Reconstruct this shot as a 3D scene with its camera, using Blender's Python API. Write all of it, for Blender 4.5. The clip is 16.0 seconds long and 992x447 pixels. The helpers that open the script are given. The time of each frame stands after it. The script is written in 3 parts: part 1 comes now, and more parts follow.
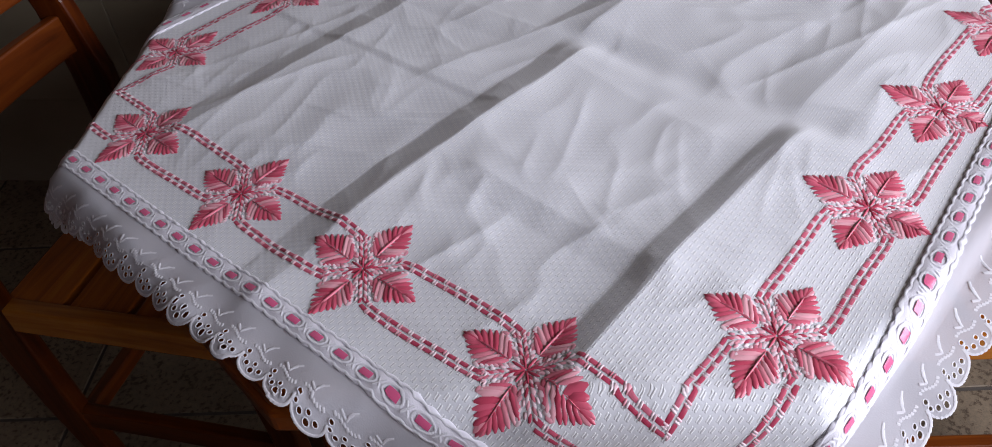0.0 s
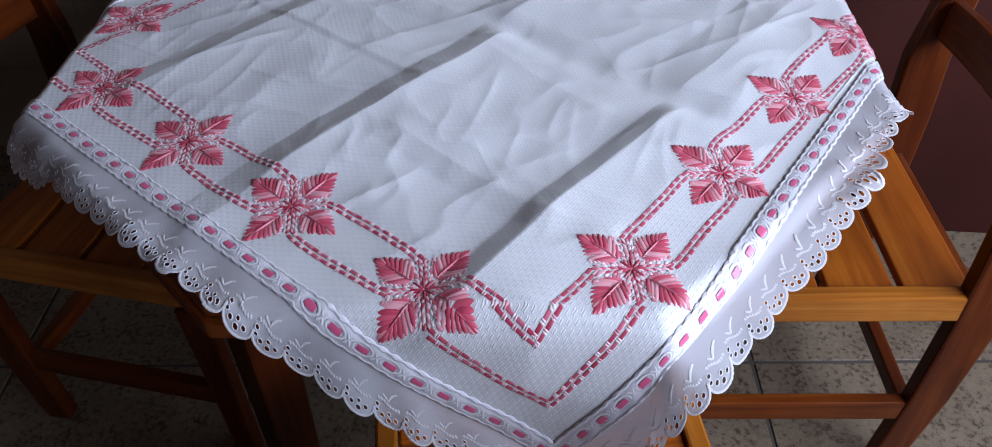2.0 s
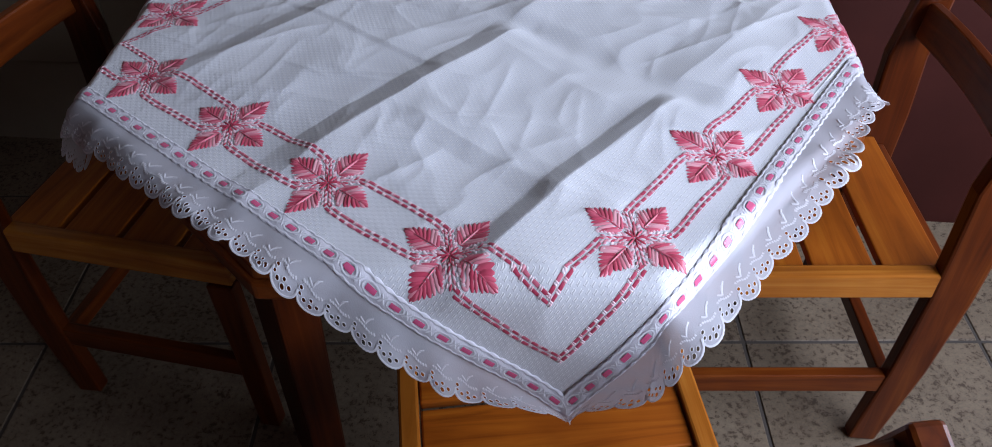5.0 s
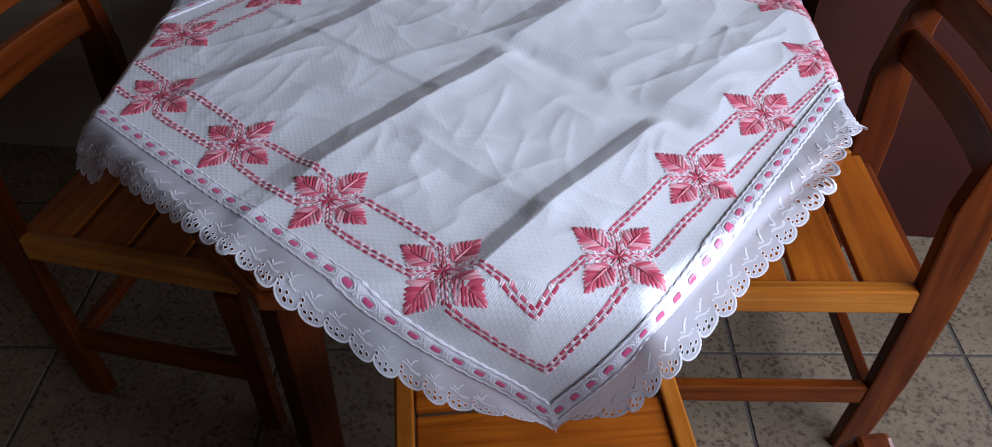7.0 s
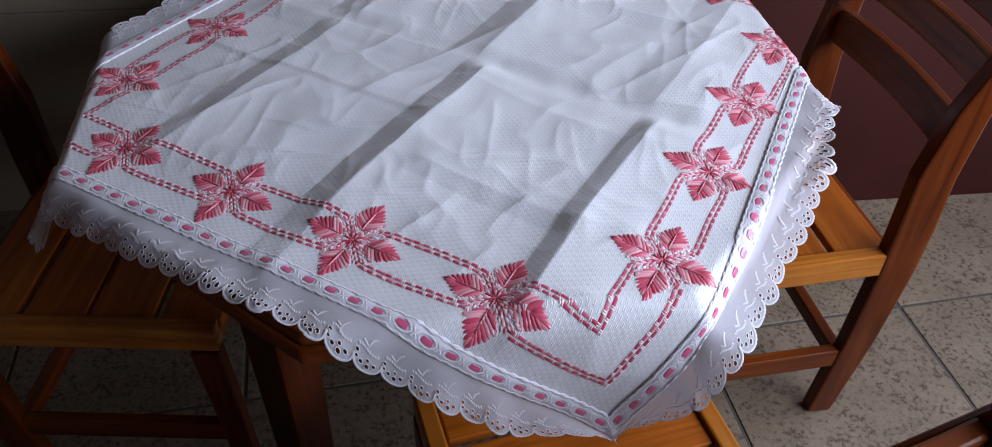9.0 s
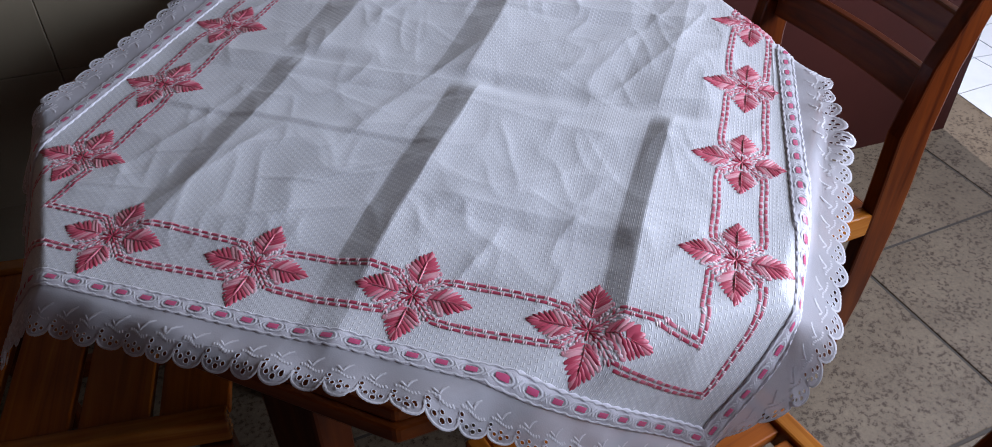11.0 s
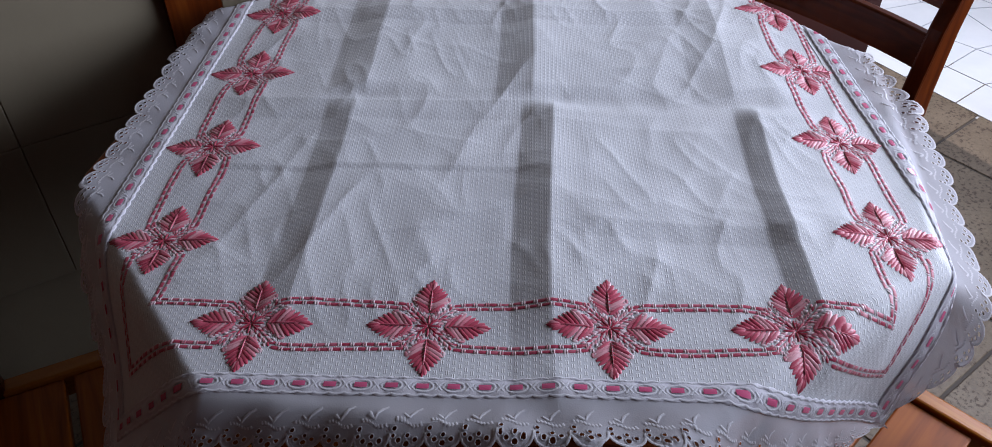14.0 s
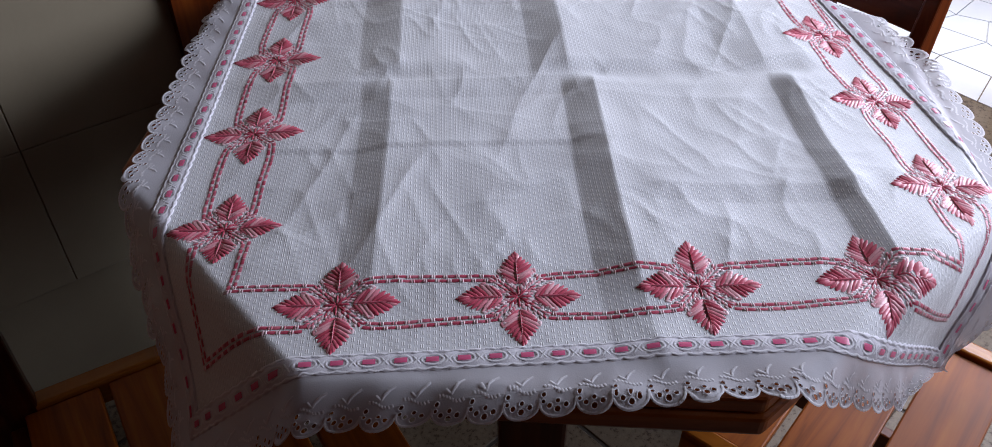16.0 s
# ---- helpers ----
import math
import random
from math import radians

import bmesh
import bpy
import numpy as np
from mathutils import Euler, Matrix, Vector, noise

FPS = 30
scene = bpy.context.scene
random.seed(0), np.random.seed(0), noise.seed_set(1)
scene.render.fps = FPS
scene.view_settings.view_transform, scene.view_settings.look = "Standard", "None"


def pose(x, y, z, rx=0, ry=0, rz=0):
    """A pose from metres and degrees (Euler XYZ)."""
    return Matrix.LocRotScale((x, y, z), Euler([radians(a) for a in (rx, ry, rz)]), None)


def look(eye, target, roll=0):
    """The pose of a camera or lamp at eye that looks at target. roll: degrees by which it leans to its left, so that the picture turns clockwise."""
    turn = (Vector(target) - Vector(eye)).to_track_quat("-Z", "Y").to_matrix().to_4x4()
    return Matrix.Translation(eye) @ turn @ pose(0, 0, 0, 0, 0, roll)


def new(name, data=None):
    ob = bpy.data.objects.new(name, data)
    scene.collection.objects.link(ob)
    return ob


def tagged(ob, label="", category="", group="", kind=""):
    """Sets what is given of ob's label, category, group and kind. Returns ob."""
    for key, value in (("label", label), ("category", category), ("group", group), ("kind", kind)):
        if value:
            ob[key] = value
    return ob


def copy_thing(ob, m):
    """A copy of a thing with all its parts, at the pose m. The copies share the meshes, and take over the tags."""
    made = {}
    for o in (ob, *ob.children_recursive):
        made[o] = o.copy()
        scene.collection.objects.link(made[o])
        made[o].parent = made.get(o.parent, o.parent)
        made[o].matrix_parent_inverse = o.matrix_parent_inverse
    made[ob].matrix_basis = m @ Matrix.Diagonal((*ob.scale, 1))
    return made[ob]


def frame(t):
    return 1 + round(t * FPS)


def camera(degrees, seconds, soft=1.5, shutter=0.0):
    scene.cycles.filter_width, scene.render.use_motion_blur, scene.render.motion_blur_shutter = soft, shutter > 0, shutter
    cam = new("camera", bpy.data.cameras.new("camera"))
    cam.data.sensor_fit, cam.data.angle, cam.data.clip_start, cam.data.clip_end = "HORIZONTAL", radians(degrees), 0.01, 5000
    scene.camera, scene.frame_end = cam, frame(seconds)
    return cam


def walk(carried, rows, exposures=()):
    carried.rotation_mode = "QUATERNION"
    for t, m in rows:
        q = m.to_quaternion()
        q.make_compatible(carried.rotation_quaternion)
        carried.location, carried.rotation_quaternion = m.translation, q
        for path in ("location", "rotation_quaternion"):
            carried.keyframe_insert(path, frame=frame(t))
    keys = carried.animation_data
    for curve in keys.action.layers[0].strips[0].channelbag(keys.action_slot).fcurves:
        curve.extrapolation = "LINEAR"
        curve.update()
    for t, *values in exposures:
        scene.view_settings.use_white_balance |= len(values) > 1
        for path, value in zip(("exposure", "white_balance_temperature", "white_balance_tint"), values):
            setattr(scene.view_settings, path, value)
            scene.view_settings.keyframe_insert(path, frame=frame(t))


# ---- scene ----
cam = camera(60.3, 16.0, soft=0.9)
PATH = [
    (0, (0.598, -0.736, 1.305), (-0.477, 0.296, -0.029), -6.8),
    (0.5, (0.633, -0.794, 1.326), (-0.394, 0.278, -0.014), -3.4),
    (1, (0.662, -0.814, 1.339), (-0.324, 0.294, -0.002), -1.6),
    (1.5, (0.688, -0.847, 1.354), (-0.294, 0.272, 0.019), -1.5),
    (2, (0.73, -0.81, 1.351), (-0.265, 0.302, 0.02), -1.6),
    (2.5, (0.732, -0.826, 1.351), (-0.266, 0.284, 0.02), -1.2),
    (3, (0.707, -0.855, 1.362), (-0.296, 0.254, 0.034), -1.5),
    (3.5, (0.71, -0.878, 1.36), (-0.296, 0.234, 0.037), -1.7),
    (4, (0.732, -0.886, 1.365), (-0.254, 0.235, 0.035), -1.4),
    (6.5, (0.806, -0.913, 1.442), (-0.19, 0.207, 0.118), -0.5),
    (7, (0.809, -0.911, 1.445), (-0.194, 0.207, 0.124), -0.8),
    (7.5, (0.806, -0.914, 1.448), (-0.143, 0.253, 0.129), 0.3),
    (8, (0.757, -0.929, 1.442), (-0.096, 0.312, 0.127), 0.2),
    (8.5, (0.68, -0.973, 1.444), (-0.077, 0.328, 0.127), 0.0),
    (9, (0.616, -1.011, 1.446), (-0.12, 0.304, 0.131), 0.5),
    (9.2, (0.594, -1.018, 1.446), (-0.141, 0.304, 0.138), 0.6),
    (11.3, (0.322, -1.043, 1.426), (-0.064, 0.417, 0.114), -0.3),
    (11.5, (0.287, -1.066, 1.432), (-0.072, 0.4, 0.12), 0.2),
    (12, (0.252, -1.05, 1.432), (-0.068, 0.425, 0.12), 0.6),
    (12.5, (0.224, -1.021, 1.422), (-0.011, 0.471, 0.111), -0.5),
    (13, (0.107, -1.034, 1.428), (-0.029, 0.473, 0.12), -1.5),
    (13.5, (0.033, -1.06, 1.429), (-0.035, 0.45, 0.119), -1.1),
    (14, (0.0, -1.045, 1.428), (-0.067, 0.466, 0.12), -0.5),
    (14.5, (-0.01, -0.992, 1.407), (-0.068, 0.518, 0.098), 0.5),
    (15, (-0.111, -0.989, 1.404), (-0.12, 0.526, 0.099), 0.4),
    (15.5, (-0.149, -1.023, 1.395), (-0.1, 0.491, 0.089), 0.3),
    (16, (-0.163, -1.061, 1.396), (-0.071, 0.452, 0.091), 0.2),
]
walk(cam, [(t, look(eye, target, roll)) for t, eye, target, roll in PATH],
     exposures=[(0, -0.16, 6550, 20), (1.5, -0.16, 5750, 17), (9, -0.13, 5930, 18), (11.5, -0.22, 5950, 18), (12.5, -0.24, 5950, 18), (13.3, -0.38, 5950, 18), (15, -0.06, 6100, 20), (16, 0.0, 6150, 20)])

# ---- light ----
def make_world():
    w = bpy.data.worlds.new("sky")
    scene.world = w
    w.use_nodes = True
    nt = w.node_tree
    sky = nt.nodes.new("ShaderNodeTexSky")
    sky.sky_type = "NISHITA"
    sky.sun_disc = False
    sky.sun_elevation, sky.sun_rotation = radians(52), radians(35)
    bg = nt.nodes["Background"]
    bg.inputs["Strength"].default_value = 0.05
    nt.links.new(sky.outputs["Color"], bg.inputs["Color"])


make_world()
WALL = 35.0                                   # the walls' direction in the plan
AX = Vector((math.cos(radians(WALL)), math.sin(radians(WALL)), 0))   # along the back wall
AY = Vector((-AX.y, AX.x, 0))                 # towards the back wall


def plan(s, o, z=0.0):
    """A place by its run along the back wall, its distance towards it and its height."""
    return AX * s + AY * o + Vector((0, 0, z))


sun = new("sun", bpy.data.lights.new("sun", "SUN"))
sun.data.energy, sun.data.angle, sun.data.color = 2.6, radians(0.5), (1.0, 0.95, 0.87)
sun.matrix_world = look(plan(2.15, 3.5, 7.0), plan(2.0, 0.5, 0))


def window_lamp(name, eye, target, w, h, power, color):
    lamp = new(name, bpy.data.lights.new(name, "AREA"))
    lamp.data.shape, lamp.data.size, lamp.data.size_y = "RECTANGLE", w, h
    lamp.data.energy, lamp.data.color = power, color
    lamp.matrix_world = look(eye, target)


# daylight in the window and the doorway's upper part beside it
window_lamp("window_light", plan(1.80, -0.98, 1.45), plan(0.0, -0.50, 0.78), 2.64, 1.22, 104, (0.86, 0.93, 1.0))


# ---- materials ----
def mat(name, base, rough=0.5, metal=0.0, coat=0.0, spec=0.5):
    m = bpy.data.materials.new(name)
    m.use_nodes = True
    b = m.node_tree.nodes["Principled BSDF"]
    b.inputs["Base Color"].default_value = (*base, 1)
    b.inputs["Roughness"].default_value = rough
    b.inputs["Metallic"].default_value = metal
    b.inputs["Coat Weight"].default_value = coat
    b.inputs["Coat Roughness"].default_value = 0.15
    b.inputs["Specular IOR Level"].default_value = spec
    return m, m.node_tree, b


def node(nt, kind, **inputs):
    n = nt.nodes.new(kind)
    for k, v in inputs.items():
        n.inputs[k.replace("_", " ")].default_value = v
    return n


def coords(nt, which="Object", scale=(1, 1, 1), rot=(0, 0, 0)):
    c = nt.nodes.new("ShaderNodeTexCoord")
    mp = nt.nodes.new("ShaderNodeMapping")
    mp.inputs["Scale"].default_value = scale
    mp.inputs["Rotation"].default_value = rot
    nt.links.new(c.outputs[which], mp.inputs["Vector"])
    return mp.outputs["Vector"]


def ramp(nt, fac, stops):
    r = nt.nodes.new("ShaderNodeValToRGB")
    el = r.color_ramp.elements
    while len(el) < len(stops):
        el.new(0.5)
    for e, (p, c) in zip(el, stops):
        e.position, e.color = p, (*c, 1)
    nt.links.new(fac, r.inputs["Fac"])
    return r.outputs["Color"]


def mix(nt, fac, a, b, kind="MIX"):
    m = nt.nodes.new("ShaderNodeMix")
    m.data_type, m.blend_type = "RGBA", kind
    if isinstance(fac, float):
        m.inputs[0].default_value = fac
    else:
        nt.links.new(fac, m.inputs[0])
    for sock, v in ((m.inputs[6], a), (m.inputs[7], b)):
        if isinstance(v, tuple):
            sock.default_value = (*v, 1)
        else:
            nt.links.new(v, sock)
    return m.outputs[2]


def bump(nt, b, height, strength=0.3, distance=0.002):
    n = nt.nodes.new("ShaderNodeBump")
    n.inputs["Strength"].default_value, n.inputs["Distance"].default_value = strength, distance
    nt.links.new(height, n.inputs["Height"])
    nt.links.new(n.outputs["Normal"], b.inputs["Normal"])


def wood(name, dark, mid, light, rough=0.32, along=1, coat=0.04):
    """Varnished wood, its grain along one local axis."""
    m, nt, b = mat(name, mid, rough, coat=coat, spec=0.22)
    info = nt.nodes.new("ShaderNodeObjectInfo")
    sc = [38.0, 38.0, 38.0]
    sc[along] = 2.2
    v = coords(nt, "Object", tuple(sc))
    add = nt.nodes.new("ShaderNodeVectorMath")
    scale = nt.nodes.new("ShaderNodeVectorMath")
    scale.operation = "SCALE"
    scale.inputs["Scale"].default_value = 37.0
    cx = nt.nodes.new("ShaderNodeCombineXYZ")
    for i in range(3):
        nt.links.new(info.outputs["Random"], cx.inputs[i])
    nt.links.new(cx.outputs[0], scale.inputs[0])
    nt.links.new(v, add.inputs[0])
    nt.links.new(scale.outputs[0], add.inputs[1])
    n1 = node(nt, "ShaderNodeTexNoise", Scale=1.0, Detail=6.0, Roughness=0.6, Distortion=1.1)
    nt.links.new(add.outputs[0], n1.inputs["Vector"])
    n2 = node(nt, "ShaderNodeTexNoise", Scale=5.0, Detail=3.0)
    nt.links.new(coords(nt, "Object"), n2.inputs["Vector"])
    c = ramp(nt, n1.outputs["Fac"], [(0.28, dark), (0.5, mid), (0.72, light)])
    tone = ramp(nt, n2.outputs["Fac"], [(0.3, (0.62, 0.55, 0.5)), (0.7, (1, 1, 1))])
    per = ramp(nt, info.outputs["Random"], [(0.0, (0.72, 0.66, 0.62)), (1.0, (1.0, 1.0, 1.0))])
    c = mix(nt, 1.0, mix(nt, 1.0, c, tone, "MULTIPLY"), per, "MULTIPLY")
    nt.links.new(c, b.inputs["Base Color"])
    bump(nt, b, n1.outputs["Fac"], 0.12, 0.001)
    return m


# one varnish: posts and legs darkened for shade, slats and rails lightened for daylight
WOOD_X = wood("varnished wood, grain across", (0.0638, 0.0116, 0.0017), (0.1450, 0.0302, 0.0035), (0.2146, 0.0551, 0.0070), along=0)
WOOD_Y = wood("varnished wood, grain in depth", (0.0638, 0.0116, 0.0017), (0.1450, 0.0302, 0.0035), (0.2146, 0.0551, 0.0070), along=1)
WOOD_Z = wood("varnished wood darkened for shade, grain upright", (0.0550, 0.0094, 0.0017), (0.1210, 0.0237, 0.0028), (0.1870, 0.0468, 0.0060), along=2)
SLAT_LIT = wood("orange-brown varnished slat, lightened as if lit", (0.20, 0.043, 0.002), (0.40, 0.104, 0.005), (0.52, 0.165, 0.011), 0.44, along=0, coat=0.03)
RAIL_LIT = wood("honey varnished rail, lightened as if lit", (0.26, 0.070, 0.007), (0.48, 0.165, 0.018), (0.62, 0.26, 0.04), 0.25, along=1, coat=0.3)
TABLE = wood("dark varnished table wood", (0.13, 0.026, 0.004), (0.29, 0.070, 0.009), (0.42, 0.12, 0.017), 0.3, along=0)


def tile_material():
    m, nt, b = mat("speckled stone tile", (0.42, 0.37, 0.30), 0.5, spec=0.3)
    info = nt.nodes.new("ShaderNodeObjectInfo")
    v = coords(nt, "Object")
    off = nt.nodes.new("ShaderNodeVectorMath")
    cx = nt.nodes.new("ShaderNodeCombineXYZ")
    sc = nt.nodes.new("ShaderNodeVectorMath")
    sc.operation = "SCALE"
    sc.inputs["Scale"].default_value = 23.0
    for i in range(3):
        nt.links.new(info.outputs["Random"], cx.inputs[i])
    nt.links.new(cx.outputs[0], sc.inputs[0])
    nt.links.new(v, off.inputs[0])
    nt.links.new(sc.outputs[0], off.inputs[1])
    v = off.outputs[0]
    big = node(nt, "ShaderNodeTexNoise", Scale=7.0, Detail=5.0, Roughness=0.6)
    mid = node(nt, "ShaderNodeTexNoise", Scale=105.0, Detail=5.0, Roughness=0.72)
    fine = node(nt, "ShaderNodeTexNoise", Scale=210.0, Detail=2.0)
    clus = node(nt, "ShaderNodeTexNoise", Scale=16.0, Detail=3.0)
    for n in (big, mid, fine, clus):
        nt.links.new(v, n.inputs["Vector"])
    base = ramp(nt, big.outputs["Fac"], [(0.3, (0.150, 0.112, 0.075)), (0.7, (0.215, 0.166, 0.114))])
    sum_ = nt.nodes.new("ShaderNodeMath")
    sum_.operation = "MULTIPLY_ADD"
    sum_.inputs[1].default_value = 0.22
    nt.links.new(clus.outputs["Fac"], sum_.inputs[0])
    nt.links.new(mid.outputs["Fac"], sum_.inputs[2])
    mask = ramp(nt, sum_.outputs[0], [(0.63, (0, 0, 0)), (0.72, (1, 1, 1))])
    c = mix(nt, mask, base, (0.062, 0.041, 0.026))
    light = ramp(nt, fine.outputs["Fac"], [(0.35, (0.80, 0.80, 0.80)), (0.65, (1.08, 1.06, 1.03))])
    c = mix(nt, 1.0, c, light, "MULTIPLY")
    nt.links.new(c, b.inputs["Base Color"])
    r = ramp(nt, mid.outputs["Fac"], [(0.3, (0.42, 0.42, 0.42)), (0.7, (0.60, 0.60, 0.60))])
    nt.links.new(r, b.inputs["Roughness"])
    bump(nt, b, mid.outputs["Fac"], 0.08, 0.001)
    return m


def plaster(name, lo, hi, rough=0.6, spec=0.5):
    m, nt, b = mat(name, lo, rough, spec=spec)
    v = coords(nt, "Object")
    n1 = node(nt, "ShaderNodeTexNoise", Scale=3.0, Detail=5.0, Roughness=0.6)
    n2 = node(nt, "ShaderNodeTexNoise", Scale=120.0, Detail=3.0)
    for n in (n1, n2):
        nt.links.new(v, n.inputs["Vector"])
    nt.links.new(ramp(nt, n1.outputs["Fac"], [(0.3, lo), (0.7, hi)]), b.inputs["Base Color"])
    bump(nt, b, n2.outputs["Fac"], 0.15, 0.001)
    return m


TILE = tile_material()
GROUT = plaster("dark grout", (0.05, 0.04, 0.032), (0.08, 0.066, 0.055), 0.9)
MAROON = plaster("maroon wall paint", (0.040, 0.0092, 0.0066), (0.057, 0.0130, 0.0094), 0.6, 0.15)
CREAM = plaster("cream wall paint", (0.36, 0.32, 0.24), (0.42, 0.38, 0.29), 0.5)
WALLTILE = plaster("cream glazed wall tile", (0.23, 0.195, 0.135), (0.28, 0.242, 0.170), 0.4)
CEIL = plaster("dark brown unseen ceiling", (0.045, 0.025, 0.013), (0.065, 0.036, 0.02), 0.6)
GREY = plaster("grey mortar", (0.50, 0.51, 0.52), (0.58, 0.59, 0.60), 0.9)
MOSAIC = plaster("white broken marble", (0.62, 0.65, 0.68), (0.78, 0.80, 0.82), 0.35)


def fabric_material():
    """White jacquard with a raised grid of small float stitches."""
    m, nt, b = mat("white woven cotton", (0.74, 0.75, 0.78), 0.75)
    b.inputs["Sheen Weight"].default_value = 0.25
    uv = nt.nodes.new("ShaderNodeUVMap")
    uv.uv_map = "flat"
    def op(kind, a, b=0.0):
        n = nt.nodes.new("ShaderNodeMath")
        n.operation = kind
        for sock, x in ((n.inputs[0], a), (n.inputs[1], b)):
            if isinstance(x, (int, float)):
                sock.default_value = x
            else:
                nt.links.new(x, sock)
        return n.outputs[0]

    def fall(x, a, b):
        """1 below a, 0 above b."""
        n = nt.nodes.new("ShaderNodeMapRange")
        n.interpolation_type = "SMOOTHSTEP"
        for k, q in ((1, a), (2, b), (3, 1.0), (4, 0.0)):
            n.inputs[k].default_value = q
        nt.links.new(x, n.inputs[0])
        return n.outputs[0]

    # pairs of short floats along the warp, every second column shifted by half
    sep = nt.nodes.new("ShaderNodeSeparateXYZ")
    nt.links.new(uv.outputs[0], sep.inputs[0])
    cu = op("DIVIDE", op("ADD", sep.outputs[0], 5.0), 0.0063)
    cv = op("ADD", op("DIVIDE", op("ADD", sep.outputs[1], 5.0), 0.0088), op("MULTIPLY", op("MODULO", op("FLOOR", cu), 2.0), 0.5))
    ax = op("ABSOLUTE", op("SUBTRACT", op("FRACT", cu), 0.5))
    ay = op("ABSOLUTE", op("SUBTRACT", op("FRACT", cv), 0.5))
    length = fall(ay, 0.24, 0.34)
    dash = op("MULTIPLY", fall(op("ABSOLUTE", op("SUBTRACT", ax, 0.17)), 0.06, 0.13), length)
    # the shadow between a pair's two floats, put into the colour below
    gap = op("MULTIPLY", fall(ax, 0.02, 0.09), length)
    fine = node(nt, "ShaderNodeTexNoise", Scale=900.0, Detail=2.0)
    nt.links.new(uv.outputs[0], fine.inputs["Vector"])
    soft = node(nt, "ShaderNodeTexNoise", Scale=6.0, Detail=4.0)
    nt.links.new(uv.outputs[0], soft.inputs["Vector"])
    ground = ramp(nt, soft.outputs["Fac"], [(0.3, (0.63, 0.64, 0.68)), (0.7, (0.72, 0.725, 0.755))])
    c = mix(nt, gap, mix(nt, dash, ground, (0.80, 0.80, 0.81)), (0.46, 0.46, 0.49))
    c2 = mix(nt, 1.0, c, ramp(nt, fine.outputs["Fac"], [(0.3, (0.93, 0.93, 0.93)), (0.7, (1, 1, 1))]), "MULTIPLY")
    nt.links.new(c2, b.inputs["Base Color"])
    patch = node(nt, "ShaderNodeTexNoise", Scale=38.0, Detail=4.0, Roughness=0.65)
    nt.links.new(uv.outputs[0], patch.inputs["Vector"])
    worn = op("MULTIPLY", dash, ramp(nt, patch.outputs["Fac"], [(0.34, (0.35, 0.35, 0.35)), (0.66, (1, 1, 1))]))
    bump(nt, b, worn, 0.45, 0.0011)
    return m


def sheer_material(name, base, see, holes=0.0):
    """Thin white cotton that lets light through."""
    m, nt, b = mat(name, base, 0.8)
    tr = node(nt, "ShaderNodeBsdfTranslucent")
    tr.inputs["Color"].default_value = (*base, 1)
    gap = nt.nodes.new("ShaderNodeBsdfTransparent")
    weave = nt.nodes.new("ShaderNodeMixShader")
    weave.inputs[0].default_value = holes
    mx = nt.nodes.new("ShaderNodeMixShader")
    mx.inputs[0].default_value = see
    nt.links.new(b.outputs[0], mx.inputs[1])
    nt.links.new(tr.outputs[0], mx.inputs[2])
    nt.links.new(mx.outputs[0], weave.inputs[1])
    nt.links.new(gap.outputs[0], weave.inputs[2])
    nt.links.new(weave.outputs[0], nt.nodes["Material Output"].inputs["Surface"])
    n = node(nt, "ShaderNodeTexNoise", Scale=700.0, Detail=2.0)
    nt.links.new(coords(nt, "Object"), n.inputs["Vector"])
    bump(nt, b, n.outputs["Fac"], 0.3, 0.0006)
    return m


def floss(name, stops, rough=0.33):
    """Silky thread whose tone changes from stitch to stitch."""
    m, nt, b = mat(name, stops[0][1], rough, spec=0.6)
    b.inputs["Sheen Weight"].default_value = 0.15
    g = nt.nodes.new("ShaderNodeNewGeometry")
    nt.links.new(ramp(nt, g.outputs["Random Per Island"], stops), b.inputs["Base Color"])
    return m


FABRIC = fabric_material()
SHEER = sheer_material("sheer white batiste", (0.70, 0.70, 0.755), 0.32, 0.13)
LACE = sheer_material("white eyelet thread", (0.80, 0.79, 0.83), 0.2)
BAND = sheer_material("white galloon lace", (0.76, 0.74, 0.80), 0.15)
ROSE = floss("rose embroidery floss", [(0.0, (0.47, 0.042, 0.085)), (0.5, (0.60, 0.085, 0.145)), (0.78, (0.71, 0.19, 0.255)), (1.0, (0.82, 0.42, 0.47))], 0.30)
PALE = floss("pale pink embroidery floss", [(0.0, (0.82, 0.52, 0.58)), (0.5, (0.85, 0.71, 0.75)), (0.72, (0.80, 0.44, 0.50)), (1.0, (0.58, 0.12, 0.18))])
LINE = floss("rose border floss", [(0.0, (0.45, 0.036, 0.085)), (0.7, (0.54, 0.070, 0.13)), (1.0, (0.64, 0.16, 0.23))])
RIBBON = floss("pink satin ribbon", [(0.0, (0.60, 0.07, 0.19)), (1.0, (0.68, 0.13, 0.26))], 0.25)


# ---- shapes ----
def part(name, bm, material, parent=None, label="", smooth=False):
    me = bpy.data.meshes.new(name)
    bm.to_mesh(me)
    bm.free()
    me.materials.append(material)
    if smooth:
        for p in me.polygons:
            p.use_smooth = True
    ob = new(name, me)
    if parent:
        ob.parent = parent
    if label:
        ob["label"] = label
    return ob


def mesh_part(name, verts, faces, material, parent=None, label="", smooth=True):
    me = bpy.data.meshes.new(name)
    me.from_pydata([tuple(v) for v in verts], [], faces)
    me.materials.append(material)
    if smooth:
        for p in me.polygons:
            p.use_smooth = True
    ob = new(name, me)
    if parent:
        ob.parent = parent
    if label:
        ob["label"] = label
    return ob


